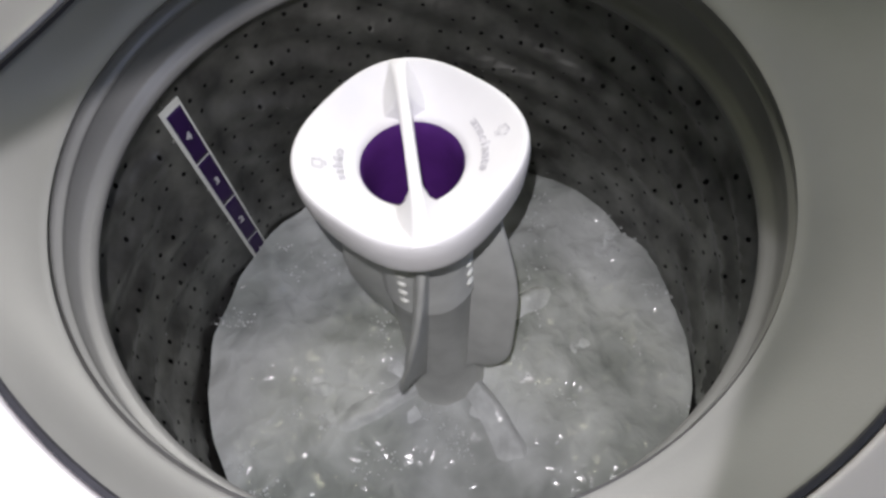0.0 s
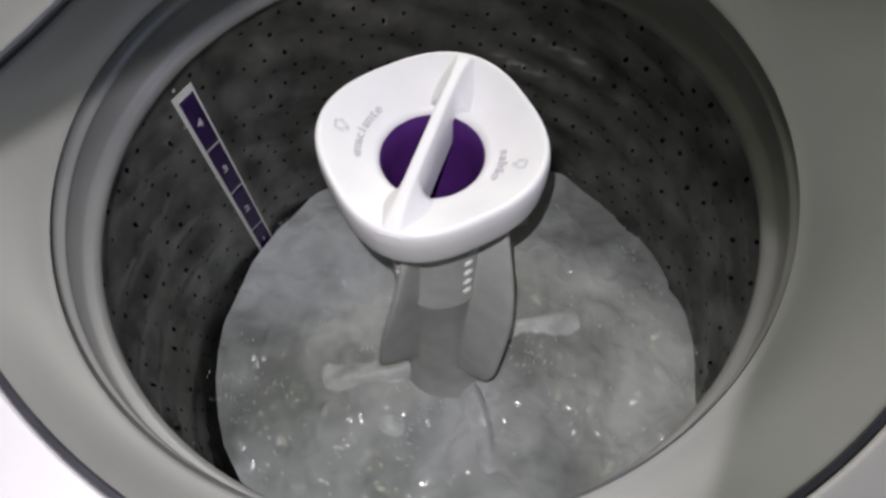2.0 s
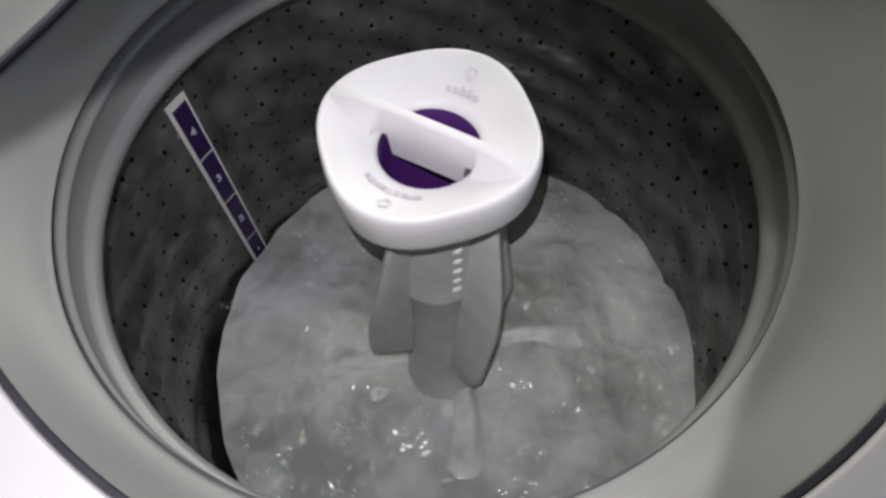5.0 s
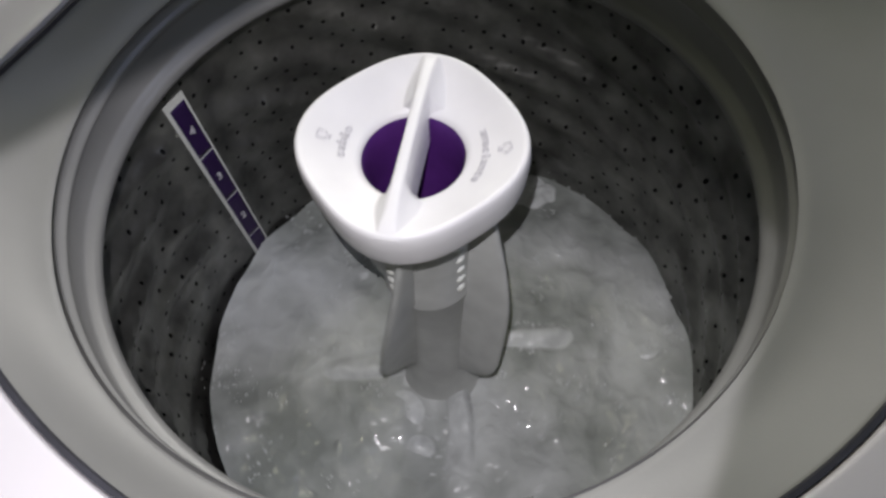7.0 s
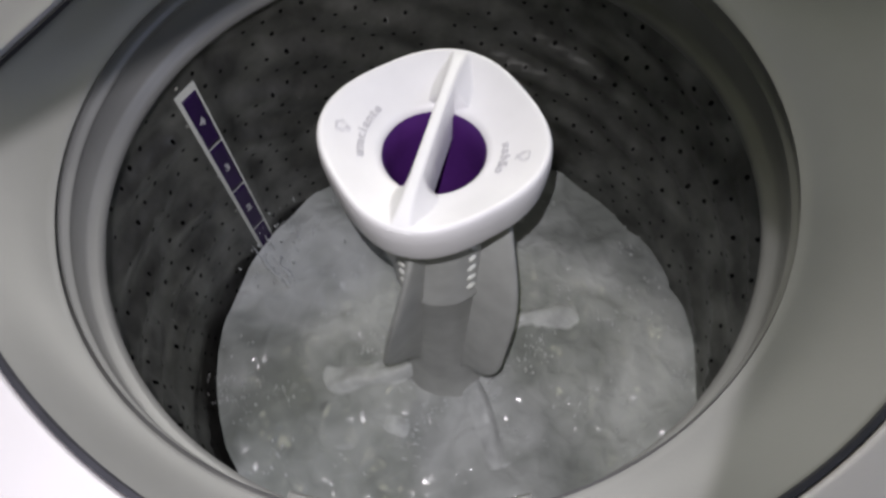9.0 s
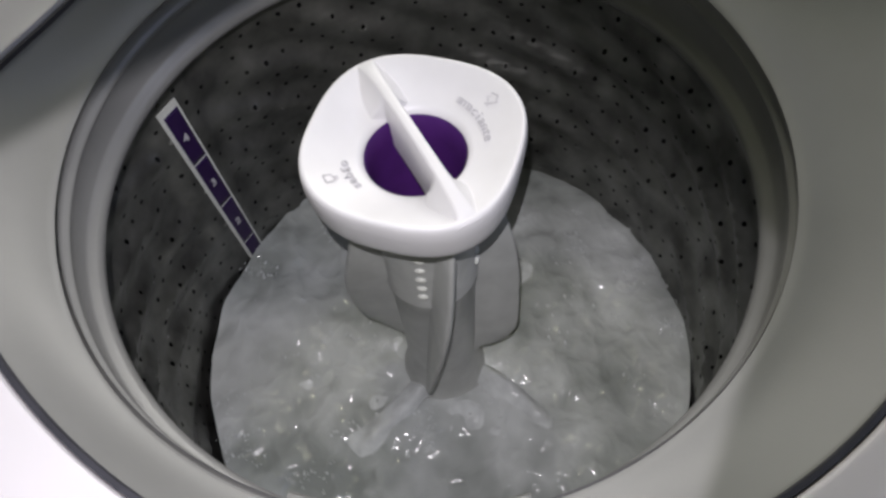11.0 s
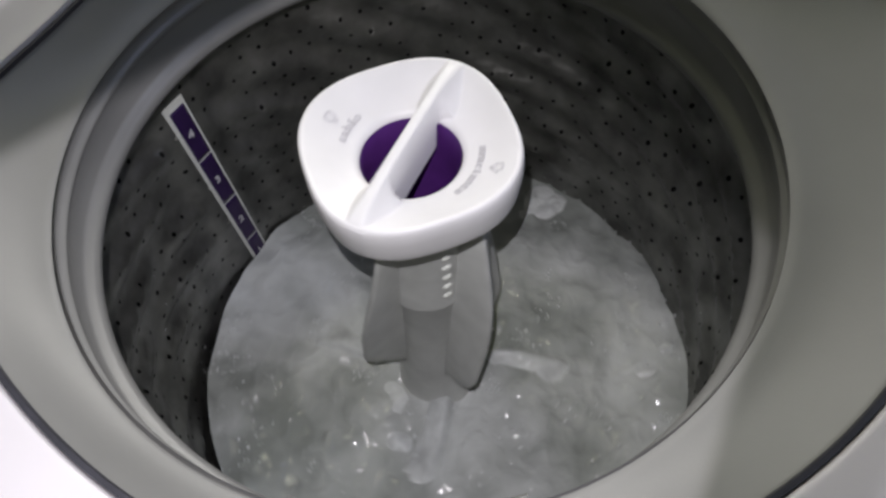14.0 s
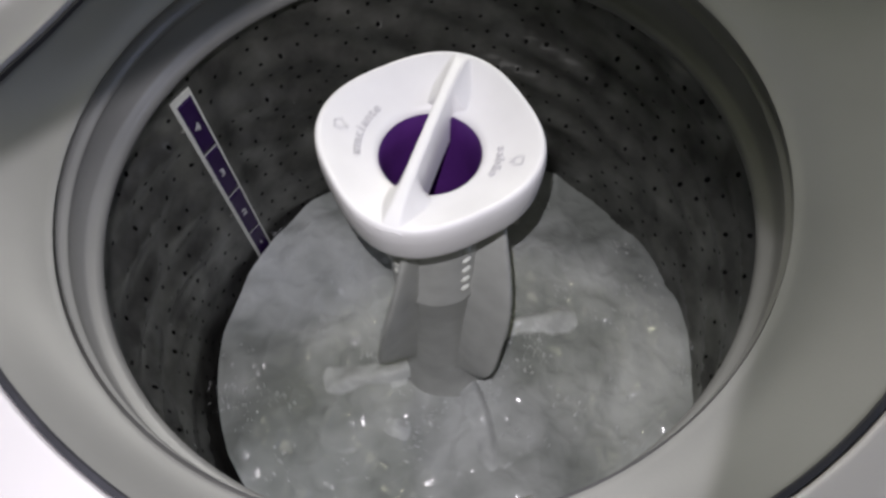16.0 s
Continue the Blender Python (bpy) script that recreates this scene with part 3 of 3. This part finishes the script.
# ---- the water ----
WATER_Z = -0.357


def wave(x, y):
    """Choppy surface height."""
    r = math.hypot(x, y)
    p = Vector((x * 9, y * 9, 3.1))
    h = 0.0080 * noise.noise(p) + 0.0070 * noise.noise(p * 2.3) + 0.0042 * noise.noise(p * 5.5)
    return h + 0.006 * max(0, (r - 0.12) / 0.13) ** 2 - 0.006 * math.exp(-(r / 0.07) ** 2)


def build_water():
    bm = bmesh.new()
    n, rings = 150, []
    for k in range(62):
        r = 0.025 + (0.2415 - 0.025) * k / 61
        ring = []
        for i in range(n):
            a = 2 * math.pi * i / n
            edge = r + 0.0032 * (k / 61) ** 6 * noise.noise(Vector((4 * math.cos(a), 4 * math.sin(a), 8.0)))
            x, y = edge * math.cos(a), edge * math.sin(a)
            ring.append((x, y, wave(x, y)))
        rings.append(ring)
    ring_strip(bm, rings)
    return tagged(part("wash_water", bm, WATER), "cloudy grey churning wash water in the basket", "water", kind="structure")


def build_wake():
    """A pale lobe of churned water that trails from a blade: a smooth crest, steep on its leading side, folded and lumpy towards its round end."""
    bm = bmesh.new()
    rings = []
    n, m = 64, 26
    for k in range(n + 1):
        s = k / n
        r, a = 0.034 + 0.104 * s, radians(5 - 9 * s)
        w = 0.011 + 0.009 * s ** 1.5
        d, p = Vector((math.cos(a), math.sin(a), 0)), Vector((-math.sin(a), math.cos(a), 0))
        row = []
        for q in range(m + 1):
            u = 2 * q / m - 1
            v = d * r + p * (w * u)
            lump = noise.noise(Vector((v.x * 42, v.y * 42, 5.0))) + 0.45 * noise.noise(Vector((v.x * 110, v.y * 110, 2.0)))
            ends = min(1.0, s * 6) * max(0.0, 1 - max(0.0, (s - 0.78) / 0.22) ** 2)
            crest = max(0.0, 1 - abs((u - 0.35) / (1.35 if u < 0.35 else 0.65)) ** 1.7)
            row.append((v.x, v.y, -0.0072 + (0.0115 * crest + 0.0042 * lump * (0.3 + 0.7 * s)) * (0.25 + 0.75 * ends) - 0.004 * (1 - ends)))
        rings.append(row)
    ring_strip(bm, rings, closed=False)
    return tagged(part("water_wake", bm, FOAM_GLINT), "pale streak of churned wash water trailing from a blade", "water wake", group="streaks round the agitator")


def build_glint_beads(seed, size, count):
    """A raft of pale beads of mixed sizes, half sunk, standing in for bubbles and glints."""
    rng = random.Random(seed)
    bm = bmesh.new()
    for _ in range(count):
        a, r = rng.uniform(0, 6.283), size * rng.random() ** 0.7
        b = rng.choice((0.0006, 0.0008, 0.0011, 0.0016)) * rng.uniform(0.7, 1.2)
        bmesh.ops.create_icosphere(bm, subdivisions=1, radius=b, matrix=Matrix.Translation((r * math.cos(a) * 1.5, r * math.sin(a) * 0.7, b * 0.1)) @ Matrix.Diagonal((1, 1, 0.6, 1)))
    return bm


def build_clump(seed, size):
    """A low swell of churned water that breaks the surface in soft patches."""
    bm = bmesh.new()
    rings = []
    for k in range(1, 19):
        s = k / 18
        row = []
        for i in range(40):
            a = 2 * math.pi * i / 40
            x, y = size * s * math.cos(a) * 1.5, size * s * math.sin(a)
            lump = noise.noise(Vector((x * 45 + 9 * seed, y * 45, 1.3))) + 0.4 * noise.noise(Vector((x * 120, y * 120 + 5 * seed, 4.1)))
            row.append((x, y, -0.0062 + (0.0052 + 0.0046 * lump) * (1 - s * s) ** 1.5))
        rings.append(row)
    ring_strip(bm, rings)
    return bm


def build_splash(seed):
    """Flying drops and torn threads of water, thrown up together."""
    pick = random.Random(seed)
    bm = bmesh.new()
    for _ in range(46):
        h = pick.random()
        b = pick.choice((0.0007, 0.0010, 0.0015)) * (1.3 - 0.6 * h)
        bmesh.ops.create_icosphere(bm, subdivisions=1, radius=b, matrix=Matrix.Translation((pick.gauss(0, 0.008 + 0.012 * h), pick.gauss(0, 0.008 + 0.012 * h), 0.055 * h)) @ Matrix.Diagonal((1, 1, pick.uniform(1, 3.5), 1)))
    for _ in range(5):
        x, y, lean = pick.gauss(0, 0.010), pick.gauss(0, 0.010), pick.uniform(-0.25, 0.25)
        rings = []
        for k in range(8):
            s = k / 7
            w = 0.0030 * (1 - s) ** 1.5 + 0.0005
            rings.append([(x + lean * 0.04 * s + w * math.cos(q * math.pi / 3), y + w * math.sin(q * math.pi / 3), -0.008 + 0.042 * s) for q in range(6)])
        ring_strip(bm, rings)
    return tagged(part("water_splash", bm, BEAD), "drops and threads of water splashing up", "splash", group="splashes on the water", kind="stuff")


# where each splash rises, when it is highest, and how high it goes
SPLASHES = [(-0.135, 0.150, 8.75, 0.045), (-0.165, 0.110, 8.9, 0.035), (0.150, 0.150, 0.65, 0.012), (0.00, -0.085, 2.45, 0.010), (0.12, 0.165, 12.1, 0.014)]

build_room()
build_phone()
build_machine()
basket = build_basket()
agitator = build_agitator()
water = build_water()
splashes = [build_splash(30 + k) for k in range(len(SPLASHES))]
wakes = [build_wake()]
for k in range(3):
    wakes.append(copy_thing(wakes[0], Matrix()))

rafts = []
rng = random.Random(21)
kinds = []
# bead rafts added to stand for sparkles on the surface
for k in range(8):
    kinds.append(part("glint_raft", build_glint_beads(k, 0.008 + 0.0022 * k, 7 + 3 * k), BEAD))
for k in range(80):
    ob = kinds[k] if k < 8 else copy_thing(kinds[k % 8], Matrix())
    tagged(ob, "small raft of pale beads standing for bubbles and glints on the water", "foam", "bubble rafts on the water")
    if k < 26:
        r = rng.uniform(0.055, 0.11)
    elif k < 54:
        r = rng.uniform(0.10, 0.21)
    else:
        r = rng.uniform(0.215, 0.238)
    rafts.append((ob, r, rng.uniform(0, 360), rng.uniform(-40, 40)))

# pale heaps that stand for froth and for bright reflections on the swell
clumps = [part("foam_glint_clump", build_clump(k, 0.012 + 0.003 * k), FOAM_GLINT) for k in range(5)]
for k in range(18):
    ob = clumps[k] if k < 5 else copy_thing(clumps[k % 5], Matrix())
    tagged(ob, "pale swell of churned water, with glints put into its colour", "foam", "froth heaps on the water")
    r = rng.uniform(0.055, 0.10) if k < 8 else rng.uniform(0.11, 0.19) if k < 12 else rng.uniform(0.21, 0.228)
    rafts.append((ob, r, rng.uniform(0, 360), rng.uniform(0, 360)))

# seconds, sway x and y in millimetres, turn, lean about x and y in degrees
SWAY = [
    (0, -1.7, 2.2, -1.89, -1.77, -0.8), (0.5, 0.1, 0.1, 0.03, -1.65, -0.63), (1, -0.7, 3.8, 0.42, -3.04, -0.68),
    (1.5, 4.3, 6, -0.21, -3.12, 0.74), (2, 4.4, 2.5, -2.67, -2.26, 0.99), (2.5, 3.5, 2.5, -3.87, -2.29, 0.99),
    (3, 0.4, 4, -4.98, -2.78, 0.21), (3.5, -1.6, -0.1, -1.78, -2.07, -0.89), (4, -0.7, 0.5, -0.13, -2, -0.74),
    (4.5, -1.1, 4.4, 0.35, -3.04, -0.58), (5, 3.5, 7.3, -0.24, -3.04, 0.89), (5.5, 4.2, 5.1, -2.57, -2.07, 1.45),
    (6, 3.6, 5.5, -3.96, -1.8, 1.67), (6.5, 0.8, 7.5, -5.13, -2.04, 1.17), (7, -3.3, 5, -2.74, -2.02, -0.25),
    (7.5, -2.7, 2.8, -0.66, -1.14, -0.55), (8, -1.6, 5.2, -0.01, -2.66, -0.16), (8.5, 2.8, 5.5, -0.2, -3.21, 0.86),
    (9, 4.4, 1.7, -2.04, -2.49, 0.71), (9.5, 3.4, 1.9, -3.23, -2.49, 0.83), (10, 0.3, 4, -4.09, -3.03, 0.28),
    (10.5, -2.3, 1.9, -1.49, -2.7, -0.7), (11, -2.3, 2.4, 0.73, -2.65, -0.73), (11.5, -2.4, 4, 0.92, -2.78, -0.48),
    (12, 4, 1.9, 1.37, -3.92, 0.25), (12.5, 3.5, 2.7, -1.94, -2.39, 1.11), (13, 2.5, 4.2, -3.12, -1.29, 1.39),
    (13.5, 1.2, 7.7, -4.32, -2.04, 1.03), (14, -2.9, 6, -2.43, -2.25, -0.23), (14.5, -1.2, 2.4, -0.16, -0.67, -0.47),
    (15, -1.5, 5.9, 0.12, -1.71, -0.35), (15.5, 3.5, 9.8, 0.46, -2.15, 0.96), (16, 3.7, 8.5, -2.26, -1.73, 1.46),
]
# turn of the agitator in degrees, every tenth of a second
TURN = [
    -89, -76, -62, -50, -43, -42, -48, -60, -78, -96, -113, -135, -161, -182, -198, -221, -241, -257, -271, -282,
    -295, -304, -309, -307, -301, -288, -273, -254, -232, -208, -185, -162, -141, -124, -108, -94, -81, -69, -59, -50,
    -46, -49, -60, -76, -94, -111, -131, -155, -179, -197, -216, -238, -257, -271, -284, -296, -307, -314, -316, -312,
    -302, -288, -271, -252, -229, -207, -186, -163, -142, -124, -107, -93, -81, -69, -58, -51, -50, -57, -71, -88,
    -105, -124, -148, -172, -194, -216, -233, -251, -267, -279, -291, -306, -318, -323, -323, -318, -306, -291, -273, -252,
    -228, -205, -182, -161, -143, -127, -113, -100, -88, -77, -68, -63, -64, -75, -91, -107, -129, -152, -173, -192,
    -216, -235, -254, -269, -282, -295, -309, -320, -326, -324, -317, -304, -287, -269, -249, -225, -200, -181, -161, -141,
    -122, -107, -95, -83, -71, -63, -60, -63, -72, -87, -104, -124, -146, -170, -195, -216, -234, -251, -267, -281,
    -295,
]


def sway_at(t):
    k = min(int(t / 0.5), len(SWAY) - 2)
    a, b = SWAY[k], SWAY[k + 1]
    s = (t - a[0]) / (b[0] - a[0])
    s = s * s * (3 - 2 * s)
    return [p + (q - p) * s for p, q in zip(a[1:], b[1:])]


def swing(row, turn=0.0, share=1.0):
    """The pose of what hangs on the tub: it sways and leans about a point in its depth and turns about its axis."""
    x, y, rz, ax, ay = row
    lean = Matrix.Rotation(radians(ax), 4, "X") @ Matrix.Rotation(radians(ay), 4, "Y")
    return Matrix.Translation((x / 1000, y / 1000, -0.2)) @ lean @ Matrix.Rotation(radians(rz * share + turn), 4, "Z") @ Matrix.Translation((0, 0, 0.2))


def turn_at(t):
    k = min(max(t, 0.0) * 10, len(TURN) - 1.001)
    i = int(k)
    return TURN[i] + (TURN[i + 1] - TURN[i]) * (k - i)


def drift_at(t, late):
    """The agitator's turn, smoothed and late, as the water follows it."""
    return sum(turn_at(max(0.0, t - late - 0.12 * j)) for j in range(5)) / 5 + 185


def motions():
    walk(basket, [(row[0], swing(row[1:])) for row in SWAY])
    tenths = [k / 10 for k in range(161)]
    walk(agitator, [(t, swing(sway_at(t), turn_at(t), 0.0)) for t in tenths])
    fifths = [k / 5 for k in range(81)]

    def on_water(t, r, a, spin, lift=0.0):
        x, y = sway_at(t)[:2]
        return Matrix.Translation((x / 1000 + 0.0065, y / 1000, WATER_Z + lift)) @ pose(0, 0, 0, 0, 0, a) @ pose(r, 0, 0, 0, 0, spin)
    walk(water, [(t, on_water(t, 0, 0.30 * drift_at(t, 0.15), 0)) for t in fifths])
    for k, ob in enumerate(wakes):
        walk(ob, [(t, on_water(t, 0, 90 * k + FIN_TWIST - 21 + turn_at(t - 0.05), 0, 0.0028)) for t in tenths])
    for ob, (x, y, when, high) in zip(splashes, SPLASHES):
        rows = []
        for t in tenths:
            up = max(0.0, 1 - ((t - when) / 0.38) ** 2)
            rows.append((t, pose(x, y, WATER_Z - 0.075 + (0.062 + high) * up, 0, 0, 40 * (t - when) * up)))
        walk(ob, rows)
    for ob, r, a, spin in rafts:
        follow = 0.25 + 0.55 * max(0.0, 1 - (r - 0.05) / 0.17)
        walk(ob, [(t, on_water(t, r, a + follow * drift_at(t, 0.1 + r), spin, 0.008 * max(0, (r - 0.12) / 0.13) ** 2 - 0.0005)) for t in fifths])


motions()
